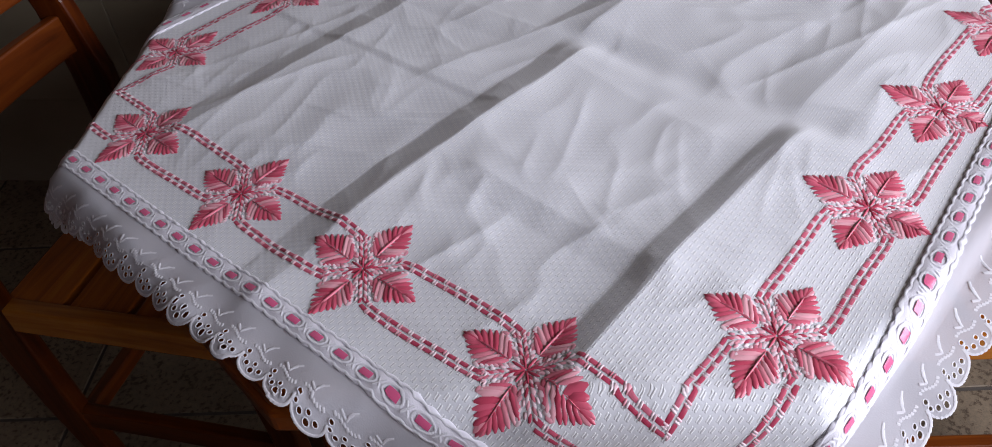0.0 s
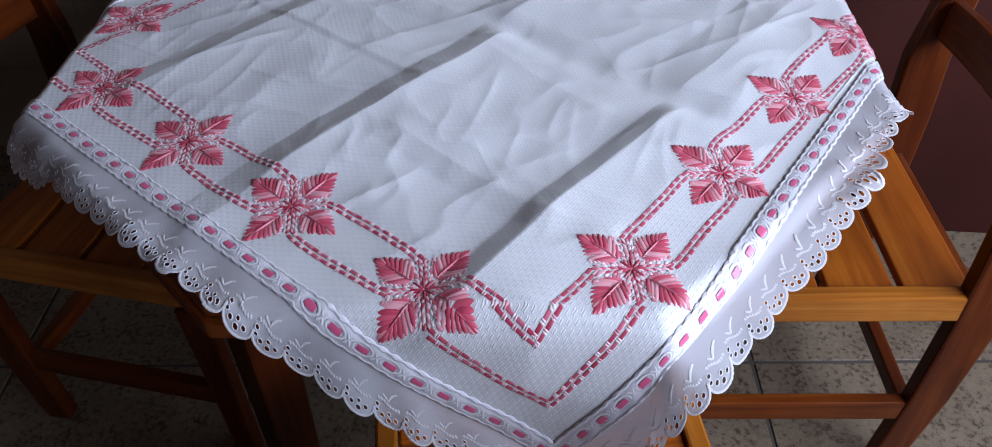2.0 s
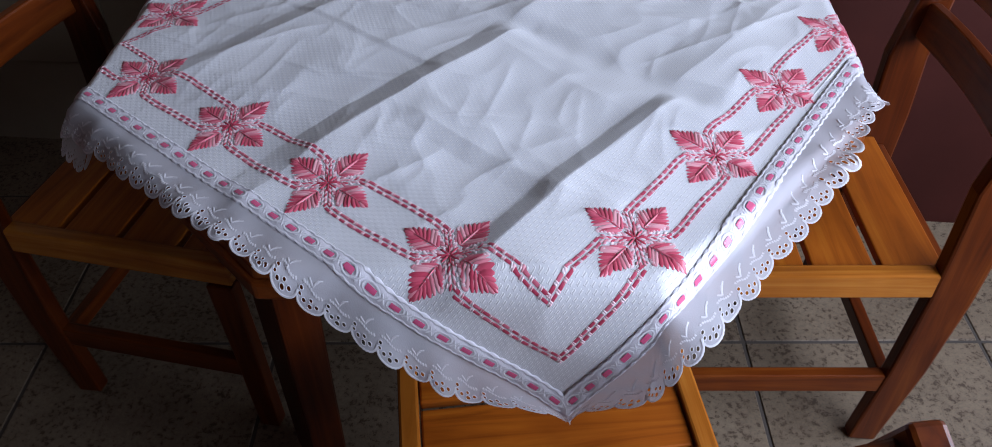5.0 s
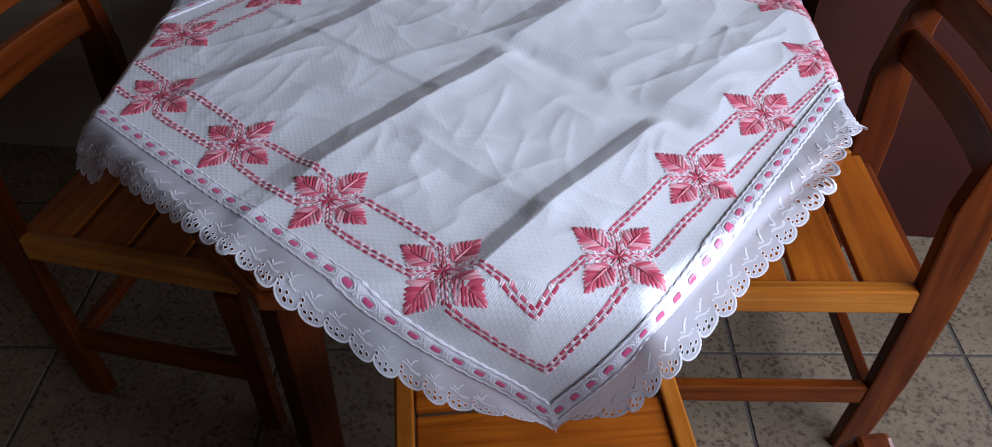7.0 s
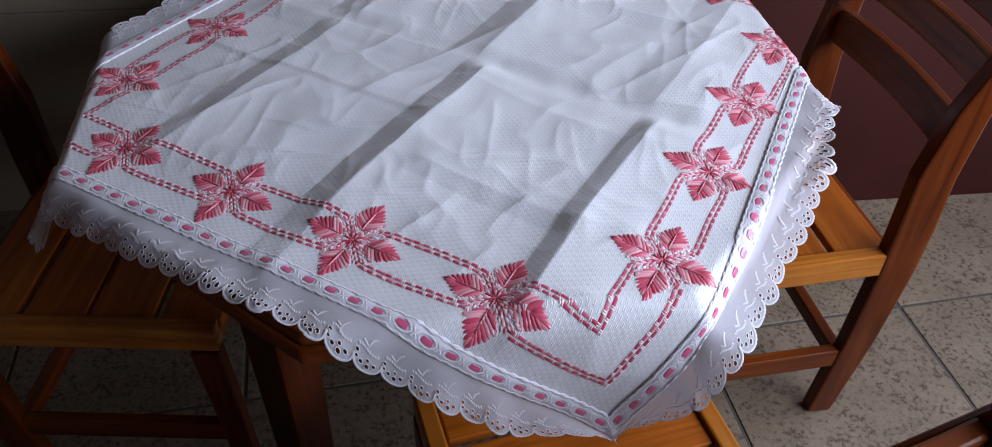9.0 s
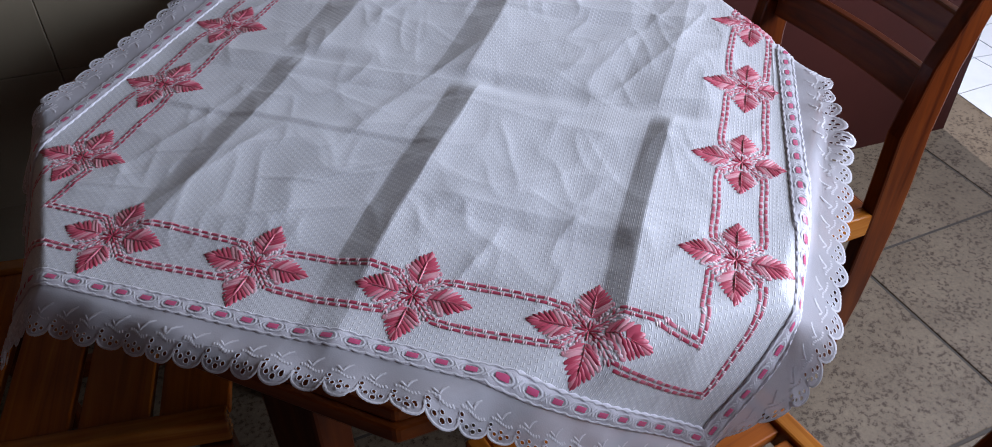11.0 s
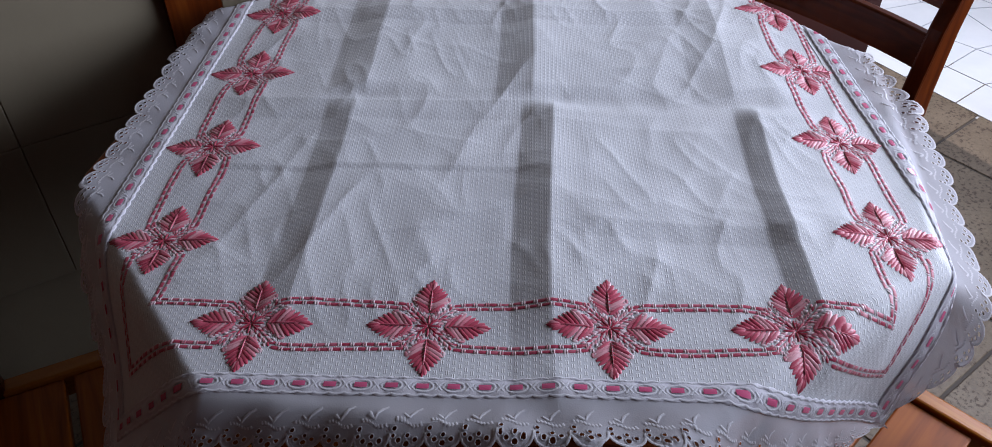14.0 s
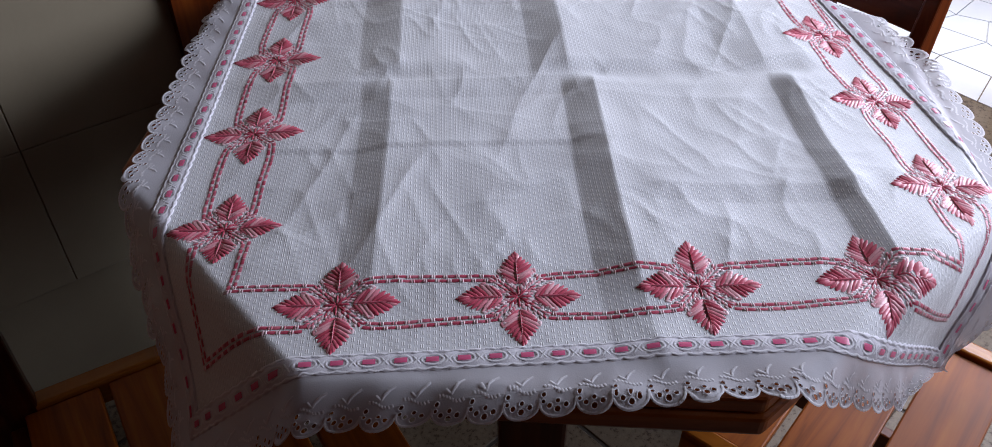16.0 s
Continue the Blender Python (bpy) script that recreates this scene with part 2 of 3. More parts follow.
def box(lo, hi, bevel=0.0, seg=2):
    bm = bmesh.new()
    bmesh.ops.create_cube(bm, size=1.0)
    lo, hi = Vector(lo), Vector(hi)
    for v in bm.verts:
        v.co = Vector([lo[i] + (v.co[i] + 0.5) * (hi[i] - lo[i]) for i in range(3)])
    if bevel:
        bmesh.ops.bevel(bm, geom=bm.edges[:], offset=bevel, segments=seg, profile=0.5, affect="EDGES")
    return bm


def sweep(points, widths, depths, bevel=0.003):
    """A timber along points in the y-z plane: widths run in x, depths across the run."""
    bm = bmesh.new()
    rings = []
    for i, p in enumerate(points):
        a = Vector(points[max(i - 1, 0)])
        b = Vector(points[min(i + 1, len(points) - 1)])
        d = (b - a).normalized()
        n = Vector((0, d.z, -d.y))
        w, t = widths[i] / 2, depths[i] / 2
        rings.append([bm.verts.new(Vector(p) + Vector((sx * w, 0, 0)) + n * (sy * t)) for sx, sy in ((-1, -1), (1, -1), (1, 1), (-1, 1))])
    for r, s in zip(rings, rings[1:]):
        for k in range(4):
            bm.faces.new((r[k], r[(k + 1) % 4], s[(k + 1) % 4], s[k]))
    bm.faces.new(rings[0][::-1])
    bm.faces.new(rings[-1])
    bmesh.ops.recalc_face_normals(bm, faces=bm.faces[:])
    edges = [e for e in bm.edges if len(e.link_faces) == 2 and e.calc_face_angle(0) > 0.5]
    bmesh.ops.bevel(bm, geom=edges, offset=bevel, segments=2, profile=0.5, affect="EDGES")
    return bm


def thing(name, label, category, group="", kind=""):
    return tagged(new(name), label, category, group, kind)


# ---- room ----
BACK, STUB, LEFT, RIGHT, FRONT, HIGH = 0.63, 0.476, -2.3, 1.75, -2.7, 2.6
STUB_A, STUB_B = 0.612, 1.585                # run of the maroon wall


def slab(name, s0, s1, o0, o1, z0, z1, material, label, category, parent=None):
    bm = box((s0, o0, z0), (s1, o1, z1))
    ob = part(name, bm, material)
    if parent:
        ob.parent = parent
    else:
        ob.matrix_world = pose(0, 0, 0, 0, 0, WALL)
        tagged(ob, label, category, kind="structure")
    return ob


slab("wall_back_recess", LEFT, STUB_A, BACK, BACK + 0.15, 0, HIGH, WALLTILE, "cream tiled wall behind the table", "wall")
maroon = slab("wall_back", STUB_A, STUB_B, STUB, BACK + 0.15, 0, 1.25, MAROON, "maroon painted lower wall behind the chair", "wall")
slab("wall_back_upper", STUB_A, STUB_B, STUB, BACK + 0.15, 1.25, HIGH, CREAM, "cream painted upper wall", "wall")
slab("wall_over_door", STUB_B, RIGHT + 0.15, STUB, BACK + 0.15, 2.1, HIGH, CREAM, "cream wall above the open doorway", "wall")
# unseen walls that close the room, given a dark colour to cut bounced light
slab("wall_left", LEFT - 0.15, LEFT, FRONT, BACK + 0.15, 0, HIGH, MAROON, "unseen plain wall, dark red to cut bounced light", "wall")
slab("wall_front", LEFT - 0.15, RIGHT + 0.15, FRONT - 0.15, FRONT, 0, HIGH, MAROON, "unseen plain wall, dark red to cut bounced light", "wall")
OPEN, DOOR = -2.34, -0.02                     # the window runs from OPEN to DOOR, the doorway on to the maroon wall
slab("wall_right", RIGHT, RIGHT + 0.15, FRONT, OPEN, 0, HIGH, MAROON, "dark red wall beside the window", "wall")
slab("wall_right_sill", RIGHT, RIGHT + 0.15, OPEN, DOOR, 0, 0.82, MAROON, "dark red wall below the open window", "wall")
slab("wall_right_head", RIGHT, RIGHT + 0.15, OPEN, BACK + 0.15, 2.1, HIGH, CREAM, "cream wall above the window and doorway", "wall")
# unseen ceiling, its dark brown chosen to hold the bounce down
slab("ceiling", LEFT - 0.15, RIGHT + 0.15, FRONT - 0.15, BACK + 0.15, HIGH, HIGH + 0.12, CEIL, "unseen plain ceiling, dark brown to cut bounced light", "ceiling")
ground = slab("ground", -40, 40, -40, 40, -0.30, -0.030, GROUT, "ground around the house", "ground")

# glazed tiles' joints on the cream wall: upright and level grooves
wall_face = thing("wall_tiles", "cream glazed wall tiles with thin joints", "wall tiles", kind="structure")
wall_face.matrix_world = pose(0, 0, 0, 0, 0, WALL)
tile_bm = box((-0.1994, -0.004, -0.1494), (0.1994, 0.004, 0.1494), 0.0015, 1)
wall_tile = part("tile", tile_bm, WALLTILE, wall_face)
wall_tile_mesh = wall_tile.data
first = True
for i in range(-4, 3):
    for k in range(0, 8):
        s, z = -0.645 + 0.2 + 0.4 * i, 0.255 + 0.15 + 0.3 * (k - 1)
        if s + 0.2 > STUB_A or s - 0.2 < LEFT or z < 0.15:
            continue
        ob = wall_tile if first else new("tile", wall_tile_mesh)
        first = False
        ob.parent = wall_face
        ob.location = (s, BACK - 0.003, z)

slab("door_frame", -0.345, -0.250, BACK - 0.030, BACK - 0.008, 0, 2.1, WOOD_Z, "dark brown wooden door frame on the cream wall", "door frame")

# ---- table ----
TC = Vector((-0.0293, -0.0164, 0))
REACH, TOP, CORNER = 0.5836, 0.741, 15.6       # eight corners at this distance; the first one's direction


def octagon(reach, z0, z1, bevel):
    bm = bmesh.new()
    ring = [(reach * math.cos(radians(CORNER + 45 * k)), reach * math.sin(radians(CORNER + 45 * k))) for k in range(8)]
    lo, hi = [bm.verts.new((x, y, z0)) for x, y in ring], [bm.verts.new((x, y, z1)) for x, y in ring]
    bm.faces.new(lo[::-1]), bm.faces.new(hi)
    for k in range(8):
        bm.faces.new((lo[k], lo[(k + 1) % 8], hi[(k + 1) % 8], hi[k]))
    bmesh.ops.bevel(bm, geom=bm.edges[:], offset=bevel, segments=2, profile=0.5, affect="EDGES")
    return bm


table = thing("table", "eight-sided varnished wooden dining table under the cloth", "table")
table.matrix_world = pose(TC.x, TC.y, 0)
part("tabletop", octagon(REACH - 0.006, TOP - 0.022, TOP, 0.004), TABLE, table)
part("edge_moulding", octagon(REACH, TOP - 0.050, TOP - 0.0225, 0.005), TABLE, table)
for k in range(4):
    a = radians(CORNER - 22.5 + 90 * k)
    lg = part("leg", sweep([(0, 0, 0.035), (0, 0, 0.35), (0, 0, TOP - 0.051)], [0.070, 0.078, 0.084], [0.062, 0.070, 0.078], 0.006), WOOD_Z, table)
    lg.matrix_local = pose(0.415 * math.cos(a), 0.415 * math.sin(a), 0, 0, 0, CORNER - 22.5 + 90 * k + 90)
    ft = part("foot", box((-0.042, -0.055, 0), (0.042, 0.055, 0.034), 0.006), WOOD_Y, table)
    ft.matrix_local = lg.matrix_local.copy()
    ap = part("apron", box((-0.245, -0.011, -0.035), (0.245, 0.011, 0.035), 0.002), TABLE, table)
    ap.matrix_local = Matrix.Rotation(a + radians(45), 4, "Z") @ pose(0.2935, 0, TOP - 0.086, 0, 0, 90)


# ---- chairs ----
def build_chair():
    """A slatted wooden chair: it faces local +y, its base is under the seat's middle."""
    c = thing("chair", "varnished brown wooden chair with a slatted seat", "chair", "chairs round the table")
    W = 0.194
    for sx in (-1, 1):
        pts = [(0, -0.140, 0), (0, -0.168, 0.20), (0, -0.182, 0.38), (0, -0.184, 0.48), (0, -0.182, 0.60), (0, -0.199, 0.72), (0, -0.254, 0.885)]
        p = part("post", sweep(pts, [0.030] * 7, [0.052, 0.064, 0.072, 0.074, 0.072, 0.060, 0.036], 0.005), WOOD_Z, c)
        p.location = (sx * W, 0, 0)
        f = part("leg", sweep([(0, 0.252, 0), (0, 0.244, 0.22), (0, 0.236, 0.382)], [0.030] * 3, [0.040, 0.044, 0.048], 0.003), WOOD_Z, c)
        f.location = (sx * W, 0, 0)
        r = part("side_rail", box((-0.014, -0.160, 0.388), (0.014, 0.262, 0.438), 0.004), RAIL_LIT, c)
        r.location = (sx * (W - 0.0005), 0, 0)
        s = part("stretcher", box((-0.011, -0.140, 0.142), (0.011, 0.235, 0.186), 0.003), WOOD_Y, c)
        s.location = (sx * W, 0, 0)
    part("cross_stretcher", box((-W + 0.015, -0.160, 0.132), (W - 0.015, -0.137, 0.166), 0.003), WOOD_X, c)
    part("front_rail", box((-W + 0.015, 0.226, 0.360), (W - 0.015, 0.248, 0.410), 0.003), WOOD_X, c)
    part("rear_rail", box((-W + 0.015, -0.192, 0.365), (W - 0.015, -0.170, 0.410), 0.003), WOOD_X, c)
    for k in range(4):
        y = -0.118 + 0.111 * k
        part("slat", box((-W + 0.0165, y - 0.0490, 0.412), (W - 0.0165, y + 0.0490, 0.430), 0.003), SLAT_LIT, c)
    for z0, z1, y in ((0.640, 0.705, -0.188), (0.745, 0.802, -0.214), (0.825, 0.870, -0.238)):
        bm = bmesh.new()
        n = 8
        rows = []
        for i in range(n + 1):
            x = -W + 0.014 + (2 * W - 0.028) * i / n
            sag = -0.014 * (1 - (2 * i / n - 1) ** 2)
            lean = (z1 - z0) * 0.12
            rows.append([bm.verts.new((x, y + sag + dy, z)) for dy, z in ((-0.010, z0), (0.010, z0), (0.010 - lean, z1), (-0.010 - lean, z1))])
        for r0, r1 in zip(rows, rows[1:]):
            for j in range(4):
                bm.faces.new((r0[j], r0[(j + 1) % 4], r1[(j + 1) % 4], r1[j]))
        bm.faces.new(rows[0][::-1])
        bm.faces.new(rows[-1])
        bmesh.ops.recalc_face_normals(bm, faces=bm.faces[:])
        bmesh.ops.bevel(bm, geom=[e for e in bm.edges if len(e.link_faces) == 2 and e.calc_face_angle(0) > 0.7], offset=0.004, segments=2, profile=0.5, affect="EDGES")
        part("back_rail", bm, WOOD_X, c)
    return c


def chair_pose(x, y, facing):
    return pose(x, y, 0, 0, 0, facing - 90)


chair = build_chair()
chair.matrix_world = chair_pose(0.461, -0.416, 137)
tagged(chair, "varnished orange-brown wooden chair with slatted seat under the cloth's corner")
for x, y, facing, label in (
        (0.4325, 0.325, 220, "varnished reddish-brown wooden chair with curved back by the maroon wall"),
        (-0.534, -0.387, 28, "dark varnished wooden chair in shade, slatted seat drawn under the table")):
    tagged(copy_thing(chair, chair_pose(x, y, facing)), label)


# ---- tablecloth ----
RIM = [(TC.x + REACH * math.cos(radians(CORNER + 45 * k)), TC.y + REACH * math.sin(radians(CORNER + 45 * k))) for k in range(8)]
STEP = 0.002
_d = np.arange(0, 400) * STEP
_a = np.clip((_d + 0.0251) / 0.0691, 0, 1)
_th = radians(79) * _a * _a * (3 - 2 * _a)
RUN = np.concatenate([[0], np.cumsum(np.cos(_th) * STEP)])
DROP = np.concatenate([[0], np.cumsum(np.sin(_th) * STEP)])
DS = np.arange(0, 401) * STEP
CREASES = (  # axis, place, from, to, height, width on the low side, width on the high side
    ("u", 0.034, -0.56, 0.02, 0.0150, 0.045, 0.100),
    ("u", 0.006, 0.0, 0.56, 0.0125, 0.055, 0.100),
    ("u", 0.322, -0.50, 0.01, 0.0115, 0.030, 0.090),
    ("u", 0.300, 0.0, 0.56, 0.0075, 0.060, 0.055),
    ("u", -0.252, -0.45, 0.02, 0.0085, 0.040, 0.090),
    ("u", -0.235, 0.0, 0.56, 0.0105, 0.060, 0.090),
    ("v", 0.004, -0.50, 0.06, 0.0060, 0.045, 0.060),
    ("v", -0.153, -0.45, 0.05, 0.0022, 0.010, 0.060),
    ("v", 0.280, -0.56, 0.56, 0.0060, 0.040, 0.060),
    ("v", -0.262, 0.04, 0.36, 0.0045, 0.030, 0.050),
)
CREASE_WAVE = 0.004


def smooth01(x):
    x = np.clip(x, 0, 1)
    return x * x * (3 - 2 * x)


LATTICE = np.random.RandomState(7).rand(6, 64, 64)


def field(u, v, size, layer):
    """Smooth random heights, 0 to 1, with hills about as wide as size."""
    x, y = u / size + 31.7, v / size + 29.3
    i, j = np.floor(x).astype(int), np.floor(y).astype(int)
    f, g = smooth01(x - i), smooth01(y - j)
    t = LATTICE[layer]
    i, j = i % 64, j % 64
    k, m = (i + 1) % 64, (j + 1) % 64
    return (t[i, j] * (1 - f) + t[k, j] * f) * (1 - g) + (t[i, m] * (1 - f) + t[k, m] * f) * g


_wr = random.Random(23)
WRINKLES = [(_wr.uniform(-0.38, 0.38), _wr.uniform(-0.38, 0.38), _wr.choice((0.35, 0.9, 1.9, 2.6)) + _wr.uniform(-0.3, 0.3), _wr.uniform(0.05, 0.16), _wr.uniform(0.0004, 0.0011)) for _ in range(46)]


def relief(u, v):
    """Ironed-in creases and soft crumples."""
    h = np.zeros_like(u)
    for axis, at, a, b, high, lo, hi in CREASES:
        s, r = (u, v) if axis == "u" else (v, u)
        d = s - at - CREASE_WAVE * np.sin(9 * r + at * 40)
        shape = np.where(d < 0, np.maximum(0, 1 + d / lo), np.exp(-d / hi))
        h += 1.02 * high * shape * smooth01((r - a) / 0.05) * smooth01((b - r) / 0.05)
    h += 0.0050 * (field(u, v, 0.21, 1) - 0.5)
    for size, high, layer in ((0.15, 0.0022, 2), (0.085, 0.0026, 3), (0.050, 0.0019, 4), (0.030, 0.0010, 5)):
        a = 0.7 * layer
        p, q = u * math.cos(a) + v * math.sin(a), (v * math.cos(a) - u * math.sin(a)) * 0.45
        h += high * ((1 - np.abs(2 * field(p, q, size, layer) - 1)) ** 2.2 - 0.35)
    for cu, cv, ca, ln, high in WRINKLES:       # short sharp folds left from packing
        p, q = (u - cu) * math.cos(ca) + (v - cv) * math.sin(ca), (v - cv) * math.cos(ca) - (u - cu) * math.sin(ca)
        q = q + 0.05 * p * p / ln
        h += high * np.exp(-np.abs(q) / np.where(q > 0, 0.016, 0.0045)) * (1 - smooth01((np.abs(p) - ln * 0.3) / (ln * 0.5)))
    edge = np.maximum(np.abs(u), np.abs(v))
    h = 0.0055 + h
    h = np.where(h < 0.001, 0.001, h)
    return h * (1 - 0.62 * smooth01((edge - 0.36) / 0.12))


def base_surface(u, v, flare=0.0):
    """The hanging cloth's form: flat on the table, falling over its eight edges."""
    best = np.full_like(u, 1e9)
    qx, qy = u.copy(), v.copy()
    inside = np.ones(u.shape, bool)
    for (ax, ay), (bx, by) in zip(RIM, RIM[1:] + RIM[:1]):
        ex, ey = bx - ax, by - ay
        ln = math.hypot(ex, ey)
        ex, ey = ex / ln, ey / ln
        inside &= (u - ax) * ey - (v - ay) * ex <= 0
        t = np.clip((u - ax) * ex + (v - ay) * ey, 0, ln)
        px, py = ax + ex * t, ay + ey * t
        d = np.hypot(u - px, v - py)
        near = d < best
        best, qx, qy = np.where(near, d, best), np.where(near, px, qx), np.where(near, py, qy)
    d = np.where(inside, 0.0, best)
    safe = np.maximum(d, 1e-6)
    nx, ny = (u - qx) / safe, (v - qy) / safe
    ang = np.arctan2(v - TC.y, u - TC.x)
    wave = 0.012 * smooth01((d - 0.03) / 0.15) * np.sin(11 * ang + 0.6)
    run, drop = np.interp(d, DS, RUN) + wave, np.interp(d, DS, DROP)
    out = smooth01(d / 0.03) * flare * np.maximum(0, np.cos(np.clip(1.5 * (ang + 0.10), -1.57, 1.57))) ** 2
    run, drop = run + 0.75 * out, drop - 0.85 * out
    run = run + 0.30 * np.maximum(0, d - 0.03) * np.maximum(0, np.cos(1.5 * np.clip(ang + 2.36, -1.04, 1.04)))
    x = np.where(inside, u, qx + nx * run)
    y = np.where(inside, v, qy + ny * run)
    return x, y, TOP + 0.0035 - np.where(inside, 0.0, drop)


def pulled(u, v):
    """The cloth is a little out of square: its hem narrows along one side and one corner is drawn askew."""
    edge = np.maximum(np.abs(u), np.abs(v))
    east, west = np.maximum(0, u) / 0.43, np.maximum(0, -u) / 0.43
    du = -0.005 * (1 - east) - 0.0355 * (v + 0.2865) * east + (0.005 + 0.026 * (v + 0.25)) * west
    dv = (0.0135 * (u / 0.43) - 0.0035) * (1 - 0.8 * smooth01((-v - 0.25) / 0.18))
    narrow = np.clip(-0.0133 - 0.0495 * v, -0.024, 0.001) * smooth01((u - 0.466) / 0.026)
    askew = smooth01((u - 0.02) / 0.36) * smooth01((-v - 0.02) / 0.36) * (1 - 0.8 * smooth01((edge - 0.45) / 0.07))
    tuck = 0.92 * smooth01((np.minimum(u, -v) - 0.40) / 0.12)      # the frill folds under at this corner
    fold_u, fold_v = tuck * np.maximum(0, u - 0.522), tuck * np.maximum(0, -v - 0.522)
    return u + du + narrow + 0.001 * askew - fold_u, v + dv + 0.004 * askew + fold_v


def lay(u, v, h=0.0):
    """Places in the world of flat cloth places u, v, h above the fabric; the stiff frill stands out a little."""
    u, v = pulled(np.asarray(u, float), np.asarray(v, float))
    e = 0.0015
    fl = np.maximum(0, np.maximum(np.abs(u), np.abs(v)) - 0.522)
    p = np.stack(base_surface(u, v, fl), -1)
    pu = np.stack(base_surface(u + e, v, fl), -1) - p
    pv = np.stack(base_surface(u, v + e, fl), -1) - p
    n = np.cross(pu, pv)
    n /= np.linalg.norm(n, axis=-1, keepdims=True)
    return p + n * (relief(u, v) + h)[..., None]


cloth = thing("tablecloth", "white woven tablecloth with rose embroidery, pink ribbon and eyelet lace", "tablecloth")
FAB = 0.520


def make_fabric():
    n = 400
    g = np.linspace(-FAB, FAB, n + 1)
    U, V = np.meshgrid(g, g, indexing="ij")
    co = lay(U, V).reshape(-1, 3)
    idx = np.arange((n + 1) ** 2).reshape(n + 1, n + 1)
    f = np.stack([idx[:-1, :-1], idx[1:, :-1], idx[1:, 1:], idx[:-1, 1:]], -1).reshape(-1, 4)
    me = bpy.data.meshes.new("fabric")
    me.from_pydata(co.tolist(), [], f.tolist())
    uv = me.uv_layers.new(name="flat")
    flat = np.stack([U.ravel(), V.ravel()], -1)
    loops = np.zeros(len(me.loops), dtype=np.int32)
    me.loops.foreach_get("vertex_index", loops)
    uv.data.foreach_set("uv", flat[loops].ravel())
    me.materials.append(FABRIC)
    for p in me.polygons:
        p.use_smooth = True
    ob = new("fabric", me)
    ob.parent = cloth
    ob["label"] = "creased white woven cotton"
    so = ob.modifiers.new("thickness", "SOLIDIFY")
    so.thickness, so.offset = 0.0008, -1


make_fabric()


class Stitches:
    """Gathers raised stitches, laid in flat cloth coordinates."""

    def __init__(self):
        self.u, self.v, self.h, self.f = [], [], [], []

    def add(self, a, b, wide, high=0.0016, taper=0.55, tip=0.2):
        """One satin stitch from a to b: a low rounded ridge."""
        ax, ay = a
        bx, by = b
        dx, dy = bx - ax, by - ay
        ln = math.hypot(dx, dy) or 1e-6
        nx, ny = -dy / ln * wide / 2, dx / ln * wide / 2
        i = len(self.u)
        for t, w, hh in ((0, taper, tip), (0.25, 1, 1), (0.75, 1, 1), (1, taper, tip)):
            for k, q in ((-1, 0.0), (0, 1.0), (1, 0.0)):
                self.u.append(ax + dx * t + nx * w * k)
                self.v.append(ay + dy * t + ny * w * k)
                self.h.append(0.0003 + high * hh * q)
        for r in range(3):
            for k in range(2):
                o = i + r * 3 + k
                self.f.append((o, o + 3, o + 4, o + 1))

    def make(self, name, material, parent, label=""):
        co = lay(np.array(self.u), np.array(self.v), np.array(self.h))
        return mesh_part(name, co.tolist(), self.f, material, parent, label)


def side_point(side, along, out):
    """Flat cloth place on one of the four sides, out from the middle."""
    return ((along, -out), (out, along), (-along, out), (-out, -along))[side]


PITCH, ROW = 0.191, 0.4295
rng = random.Random(5)


def leaf_half(r):
    """Half the leaf's width at the distance r from the flower's middle."""
    return float(np.interp(r, [0.022, 0.028, 0.037, 0.050, 0.066], [0.004, 0.0135, 0.0195, 0.0130, 0.0]))


